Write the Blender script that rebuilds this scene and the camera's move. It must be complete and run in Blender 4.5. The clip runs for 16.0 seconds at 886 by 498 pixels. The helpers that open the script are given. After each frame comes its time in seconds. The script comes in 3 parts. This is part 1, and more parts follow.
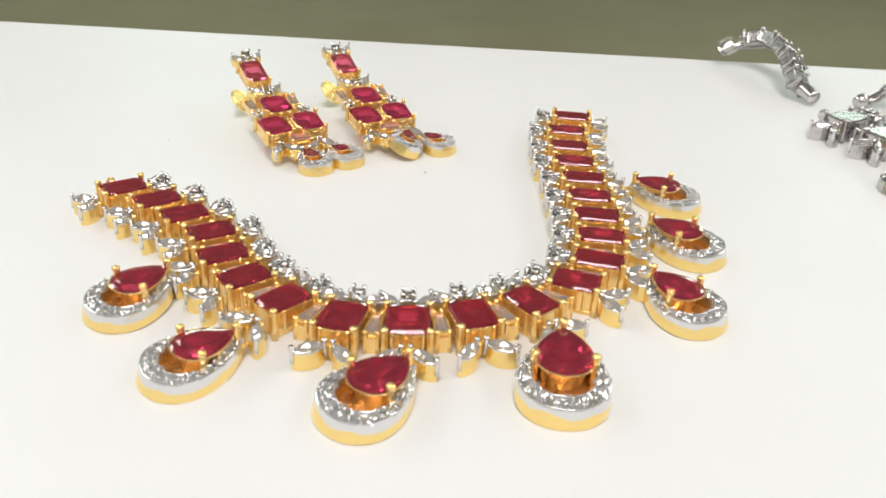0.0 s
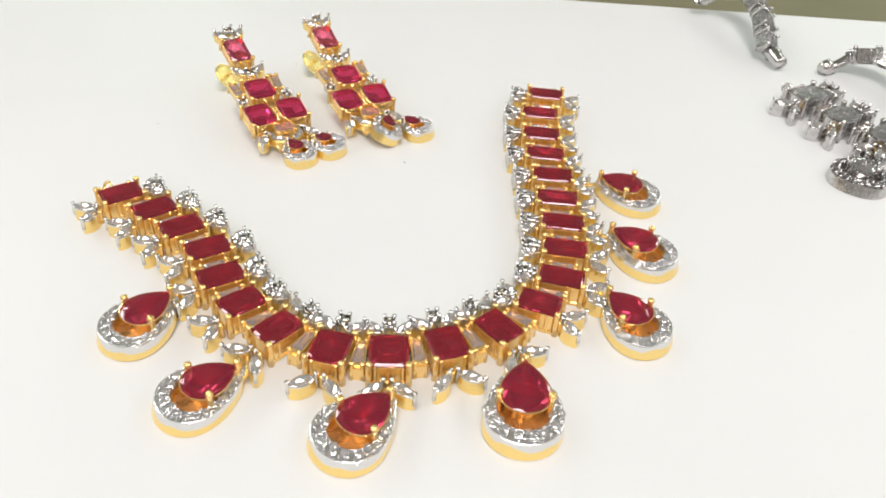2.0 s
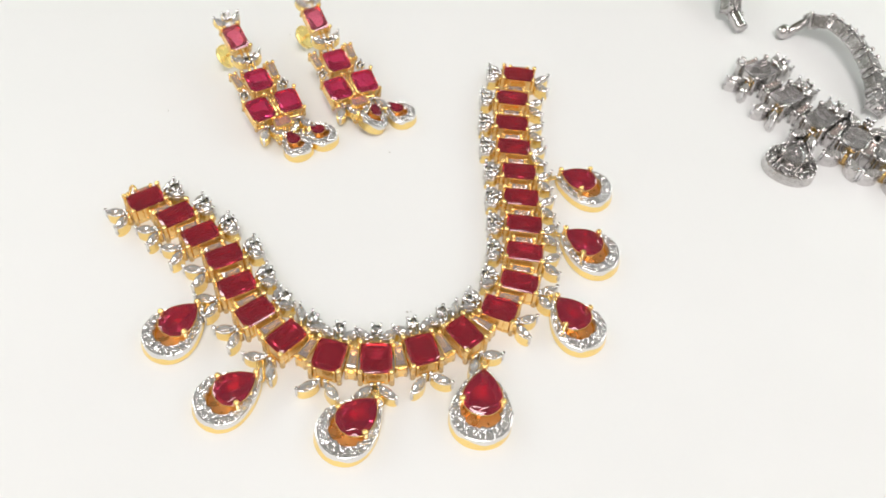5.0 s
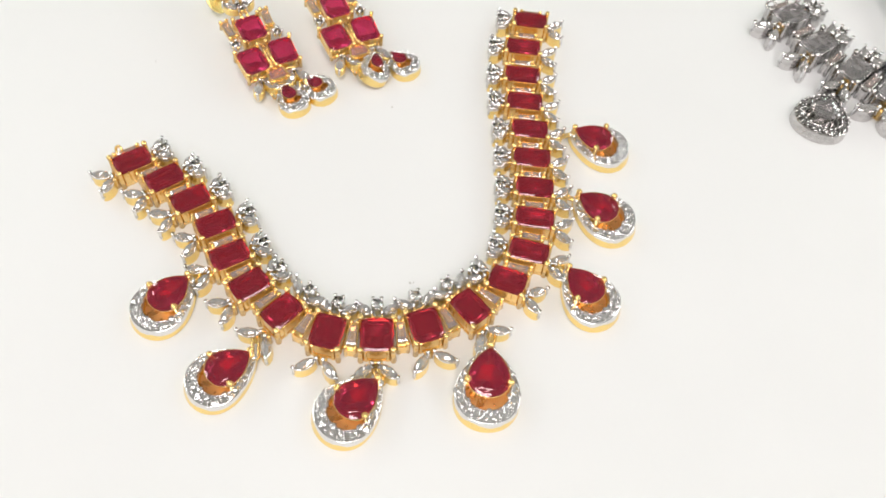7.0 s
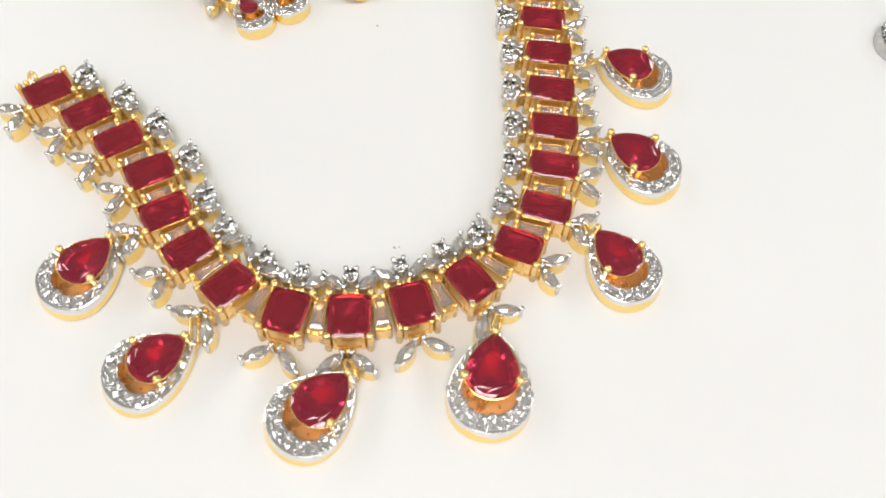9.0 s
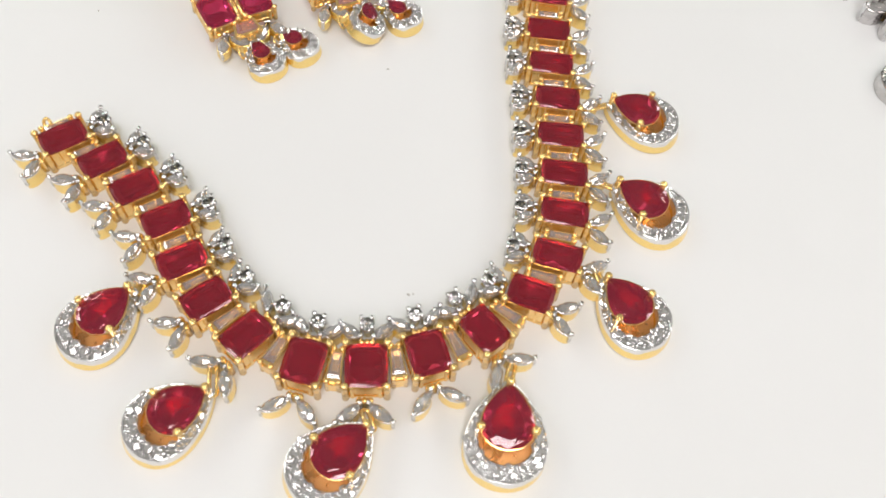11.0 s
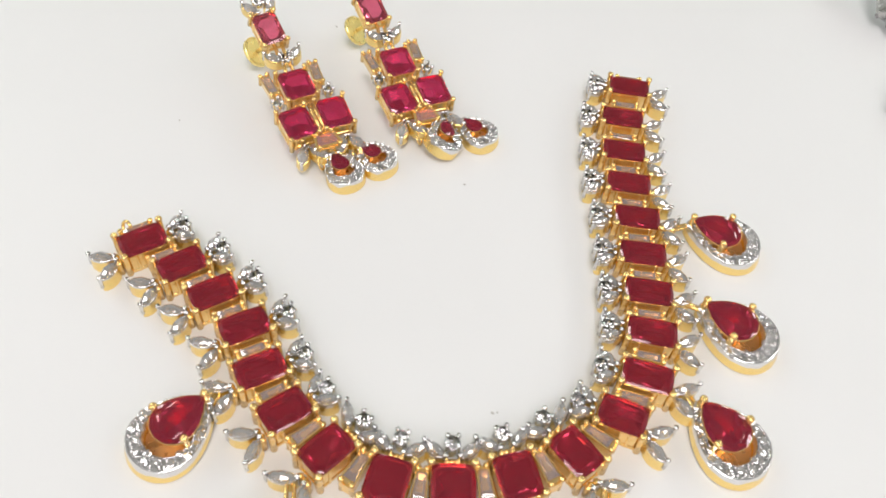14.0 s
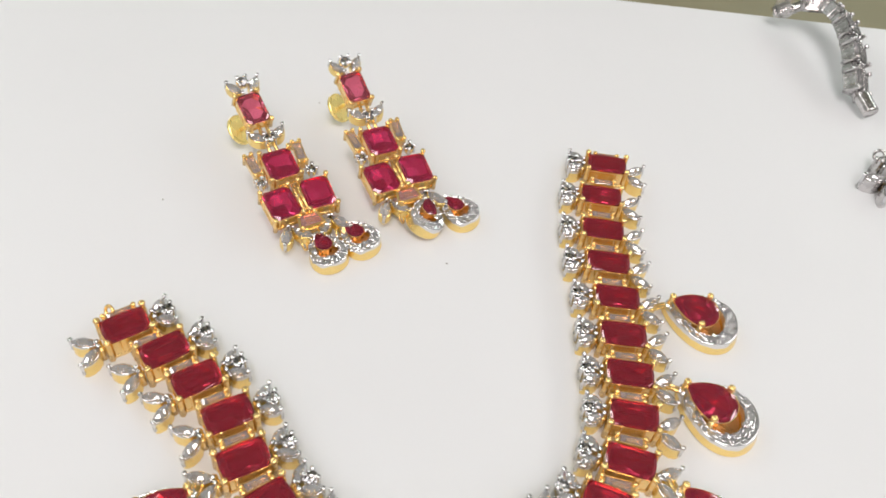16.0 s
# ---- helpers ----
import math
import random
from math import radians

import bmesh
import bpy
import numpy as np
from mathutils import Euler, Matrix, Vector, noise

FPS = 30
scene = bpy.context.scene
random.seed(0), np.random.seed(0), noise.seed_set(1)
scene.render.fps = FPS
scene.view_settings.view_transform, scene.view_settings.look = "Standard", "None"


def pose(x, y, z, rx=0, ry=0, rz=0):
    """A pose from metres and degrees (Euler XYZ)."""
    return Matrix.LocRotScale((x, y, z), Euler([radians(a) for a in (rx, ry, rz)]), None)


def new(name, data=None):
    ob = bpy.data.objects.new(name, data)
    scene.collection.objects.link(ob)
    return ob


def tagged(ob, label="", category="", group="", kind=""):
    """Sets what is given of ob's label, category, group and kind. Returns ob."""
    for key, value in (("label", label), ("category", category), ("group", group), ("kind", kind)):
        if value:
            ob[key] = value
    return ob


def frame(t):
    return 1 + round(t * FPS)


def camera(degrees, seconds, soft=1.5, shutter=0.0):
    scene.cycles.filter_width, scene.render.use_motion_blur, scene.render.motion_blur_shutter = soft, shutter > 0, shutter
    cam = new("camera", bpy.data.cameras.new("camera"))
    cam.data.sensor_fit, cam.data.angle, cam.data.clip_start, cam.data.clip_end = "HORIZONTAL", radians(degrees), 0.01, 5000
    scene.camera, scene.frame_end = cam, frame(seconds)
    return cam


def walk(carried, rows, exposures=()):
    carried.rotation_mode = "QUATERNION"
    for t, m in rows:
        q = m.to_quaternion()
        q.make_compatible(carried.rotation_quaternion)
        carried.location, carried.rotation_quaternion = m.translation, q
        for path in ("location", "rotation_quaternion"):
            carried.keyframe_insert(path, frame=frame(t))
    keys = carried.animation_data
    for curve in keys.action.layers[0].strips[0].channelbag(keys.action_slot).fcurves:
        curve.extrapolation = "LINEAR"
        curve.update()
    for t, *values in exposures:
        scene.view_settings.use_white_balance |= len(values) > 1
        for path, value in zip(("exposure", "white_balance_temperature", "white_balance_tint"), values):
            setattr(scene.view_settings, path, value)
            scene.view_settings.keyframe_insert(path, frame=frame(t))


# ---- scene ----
# ---- camera ----
cam = camera(56.23, 16.0, soft=1.5)
cam.data.dof.use_dof = True
cam.data.dof.focus_distance = 0.150
cam.data.dof.aperture_fstop = 48.0

# seconds, eye (m), yaw, pitch, roll (degrees)
PATH = [
    (0, 0.02234, 0.04705, 0.06567, 5.387, -28.629, 2.654),
    (0.5, 0.02171, 0.04847, 0.07445, 4.725, -29.805, 3.138),
    (1, 0.02190, 0.04804, 0.07821, 4.132, -32.981, 3.413),
    (1.5, 0.02134, 0.04998, 0.08725, 3.627, -35.669, 3.798),
    (2, 0.02122, 0.05116, 0.09453, 3.110, -38.461, 4.125),
    (2.5, 0.02007, 0.05257, 0.10253, 2.530, -41.714, 4.556),
    (3, 0.01908, 0.05348, 0.11164, 1.902, -44.736, 5.094),
    (3.5, 0.01948, 0.05564, 0.12394, 1.340, -47.403, 5.649),
    (3.7, 0.02033, 0.05669, 0.12872, 1.253, -47.907, 5.713),
    (6, 0.02215, 0.05969, 0.14513, 1.314, -55.091, 5.587),
    (6.5, 0.02277, 0.06325, 0.14868, 1.738, -56.518, 5.328),
    (7, 0.02135, 0.07087, 0.13780, 1.360, -56.625, 5.686),
    (7.5, 0.02133, 0.08802, 0.11661, 2.036, -58.712, 5.235),
    (8, 0.02347, 0.09174, 0.10808, 3.437, -60.285, 4.121),
    (8.5, 0.02428, 0.09156, 0.10950, 3.185, -60.670, 4.393),
    (10.8, 0.01963, 0.09487, 0.11344, 0.851, -60.431, 6.352),
    (11, 0.01920, 0.09602, 0.11538, 0.995, -60.324, 6.323),
    (11.5, 0.01799, 0.09731, 0.11651, 1.373, -58.576, 6.012),
    (12, 0.01669, 0.09830, 0.11718, 1.541, -56.653, 5.887),
    (12.5, 0.01575, 0.09889, 0.11881, 1.700, -55.226, 5.817),
    (13, 0.01509, 0.09956, 0.11994, 1.769, -53.331, 5.752),
    (13.5, 0.00872, 0.09582, 0.11775, 2.567, -51.420, 5.091),
    (14, 0.00706, 0.09444, 0.11056, 3.213, -51.549, 6.212),
    (14.5, 0.00462, 0.09808, 0.11463, 2.988, -49.825, 6.567),
    (15, 0.00384, 0.09977, 0.11463, 2.573, -48.667, 6.611),
    (15.5, 0.00420, 0.09874, 0.11186, 1.188, -48.752, 7.547),
    (16, 0.00502, 0.09868, 0.11598, 1.257, -48.571, 7.518),
]


def eye_pose(x, y, z, yaw, pitch, roll):
    return pose(x, y, z, 0, 0, yaw) @ pose(0, 0, 0, 90 + pitch) @ pose(0, 0, 0, 0, 0, roll)


walk(cam, [(t, eye_pose(*row)) for t, *row in PATH], exposures=[(0.0, -0.53, 6500, 10), (3.5, -0.55, 6500, 11), (8.5, -0.54, 6500, 11), (11.0, -0.65, 6490, 12), (11.5, -0.76, 6480, 12), (12.5, -0.70, 6460, 12), (14.5, -0.65, 6430, 12), (15.5, -0.63, 6425, 12), (16.0, -0.73, 6420, 13)])

# ---- world and lights ----
MM = 0.001
world = bpy.data.worlds.new("world")
scene.world = world
world.use_nodes = True
world.node_tree.nodes["Background"].inputs["Color"].default_value = (0.9, 0.95, 1.0, 1)
world.node_tree.nodes["Background"].inputs["Strength"].default_value = 0.15


def unseen_lamp(x, y, sx, sy, watts, color):
    data = bpy.data.lights.new("unseen_lamp", "AREA")
    data.shape, data.size, data.size_y, data.energy, data.color = "RECTANGLE", sx, sy, watts, color
    ob = new("unseen_lamp", data)
    ob.location = (x, y, 1.66)
    return ob


# unseen panels along both sides of the room, behind the table and right above it
# the overhead one and the far pair are added to brighten gold and floor
for lx, ly, watts, tone in ((1.95, 2.4, 26, (0.87, 1.0, 0.975)), (2.0, 0.7, 24, (0.985, 0.985, 0.99)), (1.95, -1.1, 18, (1.0, 0.95, 0.965)),
                            (-2.03, 1.85, 24, (0.85, 1.0, 0.97)), (-2.0, 0.7, 24, (0.98, 0.985, 0.99)), (-1.95, -1.1, 17, (1.0, 0.95, 0.965)), (0.0, -1.55, 18, (1.0, 0.94, 0.96)), (0.05, -0.36, 28, (1.0, 0.978, 0.985)),
                            (1.9, 4.8, 26, (0.75, 1.0, 0.86)), (-1.9, 4.6, 26, (0.74, 1.0, 0.86))):
    unseen_lamp(lx, ly, 0.75, 0.75, watts, (tone[0], tone[1], tone[2] * 0.97))


# ---- materials ----
def material(name):
    mat = bpy.data.materials.new(name)
    mat.use_nodes = True
    tree = mat.node_tree
    return mat, tree, tree.nodes["Principled BSDF"]


def node(tree, kind, **sockets):
    n = tree.nodes.new(kind)
    for key, value in sockets.items():
        n.inputs[key.replace("_", " ")].default_value = value
    return n


def coords(tree, scale):
    tc = tree.nodes.new("ShaderNodeTexCoord")
    mp = tree.nodes.new("ShaderNodeMapping")
    mp.inputs["Scale"].default_value = (scale, scale, scale)
    tree.links.new(tc.outputs["Object"], mp.inputs["Vector"])
    return mp.outputs["Vector"]


def ramp(tree, fac, stops):
    r = tree.nodes.new("ShaderNodeValToRGB")
    while len(r.color_ramp.elements) < len(stops):
        r.color_ramp.elements.new(0.5)
    for e, (pos, col) in zip(r.color_ramp.elements, stops):
        e.position, e.color = pos, (*col, 1)
    tree.links.new(fac, r.inputs["Fac"])
    return r.outputs["Color"]


def noise_fac(tree, vec, scale, detail=4.0, rough=0.55):
    n = node(tree, "ShaderNodeTexNoise", Scale=scale, Detail=detail, Roughness=rough)
    tree.links.new(vec, n.inputs["Vector"])
    return n.outputs["Fac"]


def bump(tree, bsdf, fac, strength, distance):
    b = node(tree, "ShaderNodeBump", Strength=strength, Distance=distance)
    tree.links.new(fac, b.inputs["Height"])
    tree.links.new(b.outputs["Normal"], bsdf.inputs["Normal"])


def metal(name, dark, light, rough, grain=900.0, metallic=1.0):
    mat, tree, bsdf = material(name)
    vec = coords(tree, 1.0)
    fac = noise_fac(tree, vec, grain)
    tree.links.new(ramp(tree, fac, [(0.3, dark), (0.7, light)]), bsdf.inputs["Base Color"])
    bsdf.inputs["Metallic"].default_value = metallic
    tree.links.new(ramp(tree, noise_fac(tree, vec, grain * 2.2), [(0.3, (rough * 0.6,) * 3), (0.75, (rough * 1.5,) * 3)]), bsdf.inputs["Roughness"])
    bump(tree, bsdf, noise_fac(tree, vec, grain * 0.7), 0.08, 0.00005)
    return mat


def plated(name, split, spread):
    """Rhodium over yellow gold: the bath reaches down to an uneven line."""
    mat, tree, bsdf = material(name)
    tc = tree.nodes.new("ShaderNodeTexCoord")
    sep = tree.nodes.new("ShaderNodeSeparateXYZ")
    tree.links.new(tc.outputs["Object"], sep.inputs["Vector"])
    fac = noise_fac(tree, tc.outputs["Object"], 260.0, 2.0)
    wob = node(tree, "ShaderNodeMath")
    wob.operation = "MULTIPLY_ADD"
    wob.inputs[1].default_value, wob.inputs[2].default_value = spread, -spread / 2 - split
    tree.links.new(fac, wob.inputs[0])
    add = tree.nodes.new("ShaderNodeMath")
    add.operation = "ADD"
    tree.links.new(sep.outputs["Z"], add.inputs[0])
    tree.links.new(wob.outputs[0], add.inputs[1])
    mul = tree.nodes.new("ShaderNodeMath")
    mul.operation, mul.use_clamp = "MULTIPLY_ADD", True
    mul.inputs[1].default_value, mul.inputs[2].default_value = 3000.0, 0.5
    tree.links.new(add.outputs[0], mul.inputs[0])
    tree.links.new(ramp(tree, mul.outputs[0], [(0.0, (1.0, 0.75, 0.29)), (1.0, (0.80, 0.80, 0.81))]), bsdf.inputs["Base Color"])
    bsdf.inputs["Metallic"].default_value, bsdf.inputs["Roughness"].default_value = 0.85, 0.22
    bump(tree, bsdf, noise_fac(tree, tc.outputs["Object"], 700.0), 0.1, 0.00005)
    return mat


def stone(name, color, ior, transmission, rough=0.02, foil=0.0):
    mat, tree, bsdf = material(name)
    bsdf.inputs["Base Color"].default_value = (*color, 1)
    bsdf.inputs["IOR"].default_value = ior
    bsdf.inputs["Transmission Weight"].default_value = transmission
    bsdf.inputs["Metallic"].default_value = foil
    bsdf.inputs["Roughness"].default_value = rough
    return mat


GOLD = metal("gold", (1.0, 0.65, 0.22), (1.0, 0.765, 0.36), 0.15, 500.0, 0.76)
BRIGHT_GOLD = metal("bright_gold", (1.0, 0.80, 0.28), (1.0, 0.85, 0.36), 0.28, 120.0, 0.55)
SILVER = metal("silver", (0.66, 0.65, 0.66), (0.82, 0.82, 0.83), 0.09)
RHODIUM_LEAF = plated("rhodium_leaf", 0.0025, 0.0005)
RHODIUM_HALO = plated("rhodium_halo", 0.0018, 0.0020)
RUBY = stone("ruby", (0.56, 0.040, 0.085), 1.76, 0.78, 0.03)
DROP_RUBY = stone("drop_ruby", (0.57, 0.044, 0.105), 1.76, 0.77, 0.03)
PINK_RUBY = stone("pink_ruby", (0.82, 0.058, 0.20), 1.76, 0.86, 0.02)
PALE_RUBY = stone("pale_ruby", (0.92, 0.19, 0.32), 1.76, 0.92, 0.02)
CLEAR = stone("clear_stone", (0.99, 0.975, 0.98), 2.15, 1.0, 0.015)
LEAF_STONE = stone("leaf_stone", (1.0, 0.98, 0.98), 2.0, 0.75, 0.01, 0.25)
HALO_STONE = stone("halo_stone", (1.0, 0.985, 0.985), 2.1, 0.6, 0.01, 0.34)
# gold whose base colour holds the red that rubies reflect into it
RUBY_GLOW_GOLD = metal("ruddy_gold", (0.70, 0.33, 0.12), (0.80, 0.41, 0.16), 0.3, 250.0, 0.75)
# clear baguettes; their pink is the rubies' reflection put into the colour
PINKISH = stone("baguette_stone", (0.99, 0.84, 0.81), 1.9, 0.82)
ROSE = stone("rose_stone", (0.98, 0.60, 0.58), 1.76, 0.8)
SMOKE = stone("white_stone", (0.82, 0.79, 0.80), 1.9, 0.9, 0.14)
DULL_SILVER = metal("dull_silver", (0.52, 0.50, 0.495), (0.72, 0.70, 0.695), 0.22)


def table_material():
    mat, tree, bsdf = material("white_laminate")
    vec = coords(tree, 1.0)
    tree.links.new(ramp(tree, noise_fac(tree, vec, 9.0, 3.0), [(0.3, (0.73, 0.73, 0.732)), (0.7, (0.76, 0.76, 0.763))]), bsdf.inputs["Base Color"])
    tree.links.new(ramp(tree, noise_fac(tree, vec, 60.0), [(0.3, (0.36,) * 3), (0.7, (0.46,) * 3)]), bsdf.inputs["Roughness"])
    bump(tree, bsdf, noise_fac(tree, vec, 2200.0), 0.1, 0.00003)
    return mat


def plain(name, a, b, scale, rough):
    mat, tree, bsdf = material(name)
    tree.links.new(ramp(tree, noise_fac(tree, coords(tree, 1.0), scale), [(0.3, a), (0.7, b)]), bsdf.inputs["Base Color"])
    bsdf.inputs["Roughness"].default_value = rough
    return mat


LAMINATE = table_material()
SPECK = plain("dust", (0.45, 0.43, 0.41), (0.6, 0.58, 0.56), 900.0, 0.8)
FLOOR = plain("floor_tile", (0.34, 0.283, 0.178), (0.38, 0.322, 0.21), 3.0, 0.4)
# greys chosen so that metal and stones mirror darker surroundings
WALL = plain("wall_paint", (0.42, 0.42, 0.41), (0.47, 0.47, 0.46), 2.0, 0.8)
CEILING = plain("ceiling_paint", (0.52, 0.52, 0.51), (0.57, 0.57, 0.56), 2.0, 0.9)
RUBBER = stone("clear_rubber", (0.95, 0.95, 0.94), 1.18, 0.9, 0.12)


# ---- mesh helpers (millimetres) ----
def finish(bm, name, smooth=False):
    bmesh.ops.recalc_face_normals(bm, faces=bm.faces)
    me = bpy.data.meshes.new(name)
    bm.to_mesh(me)
    bm.free()
    for p in me.polygons:
        p.use_smooth = smooth
    return me


def part(name, me, mat, parent=None, m=None, label=""):
    """One mesh object under a thing or a part; meshes may be shared."""
    if not me.materials:
        me.materials.append(mat)
    ob = new(name, me)
    ob.parent = parent
    ob.matrix_basis = m or Matrix()
    return tagged(ob, label or (STONE_LABELS.get(mat.name, "") if name.endswith(("stone", "ruby")) else ""))


def place(x, y, z=0.0, rz=0.0, rx=0.0, ry=0.0):
    return pose(x * MM, y * MM, z * MM, rx, ry, rz)


def loft(bm, rings, cap=True, closed=False):
    rows = [[bm.verts.new((x * MM, y * MM, z * MM)) for x, y, z in ring] for ring in rings]
    n = len(rows[0])
    pairs = list(zip(rows, rows[1:])) + ([(rows[-1], rows[0])] if closed else [])
    for a, b in pairs:
        for i in range(n):
            bm.faces.new((a[i], a[(i + 1) % n], b[(i + 1) % n], b[i]))
    if cap and not closed:
        bm.faces.new(rows[0][::-1])
        bm.faces.new(rows[-1])


def octagon(w, h, cut, z, x0=0.0, y0=0.0):
    a, b = w / 2, h / 2
    c = min(cut, a * 0.95, b * 0.95)
    pts = [(a, -b + c), (a, b - c), (a - c, b), (-a + c, b), (-a, b - c), (-a, -b + c), (-a + c, -b), (a - c, -b)]
    return [(x + x0, y + y0, z) for x, y in pts]


def cushion(w, h, cut, z, x0=0.0, y0=0.0, bulge=0.035):
    """Octagon whose four long sides swell a little."""
    p = octagon(w, h, cut, z, x0, y0)
    mids = {0: (w / 2 + bulge * w, 0), 2: (0, h / 2 + bulge * h), 4: (-w / 2 - bulge * w, 0), 6: (0, -h / 2 - bulge * h)}
    out = []
    for i, q in enumerate(p):
        out.append(q)
        if i in mids:
            out.append((mids[i][0] + x0, mids[i][1] + y0, z))
    return out


def marquise(w, l, z, n=6):
    """Pointed oval along y."""
    pts = []
    for i in range(2 * n):
        a = math.pi * i / n
        pts.append((w / 2 * math.sin(a) * abs(math.sin(a)) ** 0.25, l / 2 * math.cos(a), z))
    return pts


def drop_shape(w, l, y0, z, n=36, power=0.7):
    """Pear outline with its tip at +y."""
    s = math.acos(math.sqrt(1 / (2 + power)))
    peak = math.sin(2 * s) * math.sin(s) ** power
    out = []
    for i in range(n):
        a = 2 * math.pi * i / n
        out.append((w / 2 / peak * math.sin(a) * abs(math.sin(a / 2)) ** power, y0 + l / 2 * math.cos(a), z))
    return out


def ball(bm, x, y, z, r, n=8, squash=1.0):
    rings = []
    for k in range(1, 5):
        a = math.pi * k / 5
        rings.append([(x + r * math.sin(a) * math.cos(2 * math.pi * i / n), y + r * math.sin(a) * math.sin(2 * math.pi * i / n), z + r * squash * math.cos(a)) for i in range(n)])
    loft(bm, rings)


def post(bm, x, y, z0, z1, r, n=8, head=1.15):
    """Round prong with a domed, slightly swollen head."""
    rings = []
    for z, f in ((z0, 1.05), (z0 + (z1 - z0) * 0.6, 0.9), (z1 - r * 1.3, 0.92), (z1 - r * 0.8, head), (z1 - r * 0.3, head * 0.86), (z1, 0.4)):
        rings.append([(x + r * f * math.cos(2 * math.pi * i / n), y + r * f * math.sin(2 * math.pi * i / n), z) for i in range(n)])
    loft(bm, rings)


def tube(bm, pts, r, n=6, closed=False):
    rings = []
    for i, p in enumerate(pts):
        p = Vector(p)
        nxt = Vector(pts[(i + 1) % len(pts)]) if closed or i + 1 < len(pts) else p
        prv = Vector(pts[i - 1]) if closed or i else p
        d = (nxt - prv).normalized()
        side = d.cross(Vector((0.13, 0.21, 0.97))).normalized()
        up = side.cross(d)
        rings.append([tuple(p + r * (math.cos(2 * math.pi * k / n) * side + math.sin(2 * math.pi * k / n) * up)) for k in range(n)])
    loft(bm, rings, cap=not closed, closed=closed)


CACHE = {}
STONE_LABELS = {"ruby": "deep red faceted stone", "drop_ruby": "dark red pear-shaped stone", "pink_ruby": "pinkish red faceted stone", "pale_ruby": "pale rosy faceted stone", "clear_stone": "small clear sparkling stone",
                "leaf_stone": "clear pointed oval stone", "halo_stone": "small round sparkling stone", "baguette_stone": "clear pinkish tapered stone", "rose_stone": "translucent rosy tapered stone", "white_stone": "white faceted stone"}


def cached(key, build):
    """A mesh that is made once and shared; build fills a bmesh and returns whether it is smooth."""
    if key not in CACHE:
        bm = bmesh.new()
        smooth = build(bm)
        CACHE[key] = finish(bm, str(key[0]), bool(smooth))
    return CACHE[key]


# ---- stones ----
def step_cut(w, h, z, key="step_cut", variant=0):
    """Scissor-cut stone: girdle at z, broad flat table, pavilion of crossing facets that meet on a keel."""
    c = (0.10 if key == "ruby" else 0.15) * min(w, h)
    rim = cushion if key == "ruby" else (lambda w, h, c, z, x0=0.0, y0=0.0, bulge=0.0: octagon(w, h, c, z, x0, y0))
    dx, dy = ((0.0, 0.04), (0.08, -0.05), (-0.07, 0.06), (0.03, -0.09))[variant % 4]

    def build(bm):
        keel = (0.05 * w, 0.3 * h) if variant % 2 else (0.34 * w, 0.05 * h)
        loft(bm, [
            rim(*keel, 0.02, z - 0.34 * w, dx * w, dy * h),
            rim(w * 0.7, h * 0.66, c * 1.4, z - 0.22 * w, dx * w * 0.5, dy * h * 0.5),
            rim(w * 0.96, h * 0.96, c, z - 0.10, bulge=0.022),
            rim(w * 0.96, h * 0.96, c, z + 0.02, bulge=0.022),
            rim(w * 0.86, h * 0.86, c * 1.1, z + 0.05 * w, 0.0, 0.01 * h, bulge=0.022),
        ])
        low = [f for f in bm.faces if len(f.verts) == 4 and f.calc_center_median().z < (z - 0.12) * MM]
        bmesh.ops.triangulate(bm, faces=low, quad_method="ALTERNATE" if variant % 3 else "FIXED")

    return cached((key, w, h, z, variant % 12), build)


def round_cut(r, z):
    def build(bm):
        n = 8
        ring = lambda f, zz, o=0.0: [(r * f * math.cos(2 * math.pi * (i + o) / n), r * f * math.sin(2 * math.pi * (i + o) / n), zz) for i in range(n)]
        loft(bm, [ring(0.08, z - 0.8 * r), ring(1.0, z - 0.06 * r), ring(1.0, z + 0.06 * r, 0.0), ring(0.82, z + 0.28 * r, 0.5), ring(0.52, z + 0.42 * r, 0.0)])

    return cached(("round_stone", r, z), build)


def marquise_cut(w, l, z):
    def build(bm):
        loft(bm, [marquise(w * 0.06, l * 0.2, z - 0.55 * w, 4), marquise(w, l, z - 0.05, 4), marquise(w, l, z + 0.03, 4), marquise(w * 0.78, l * 0.74, z + 0.2 * w, 4), marquise(w * 0.34, l * 0.42, z + 0.34 * w, 4)])
        bmesh.ops.triangulate(bm, faces=bm.faces[:])

    return cached(("marquise_stone", w, l, z), build)


def pear_cut(w, l, y0, z, n=14):
    """Pear stone with a kite-faceted crown, a small table and a pointed pavilion."""
    def build(bm):
        spun = lambda fw, fl, yy, zz: (lambda a: [((a[i][0] + a[(i + 1) % n][0]) / 2, (a[i][1] + a[(i + 1) % n][1]) / 2, zz) for i in range(n)])(drop_shape(w * fw, l * fl, yy, zz, n))
        loft(bm, [
            drop_shape(w * 0.05, l * 0.06, y0 - 0.1 * l, z - 0.34 * w, n),
            spun(0.66, 0.64, y0 - 0.05 * l, z - 0.20 * w),
            drop_shape(w, l, y0, z - 0.08, n),
            drop_shape(w, l, y0, z + 0.04, n),
            spun(0.88, 0.88, y0 - 0.01 * l, z + 0.026 * w),
            drop_shape(w * 0.66, l * 0.66, y0 - 0.02 * l, z + 0.042 * w, n),
        ])
        side = [f for f in bm.faces if len(f.verts) == 4]
        bmesh.ops.triangulate(bm, faces=side, quad_method="ALTERNATE")

    return cached(("pear_stone", w, l, y0, z), build)


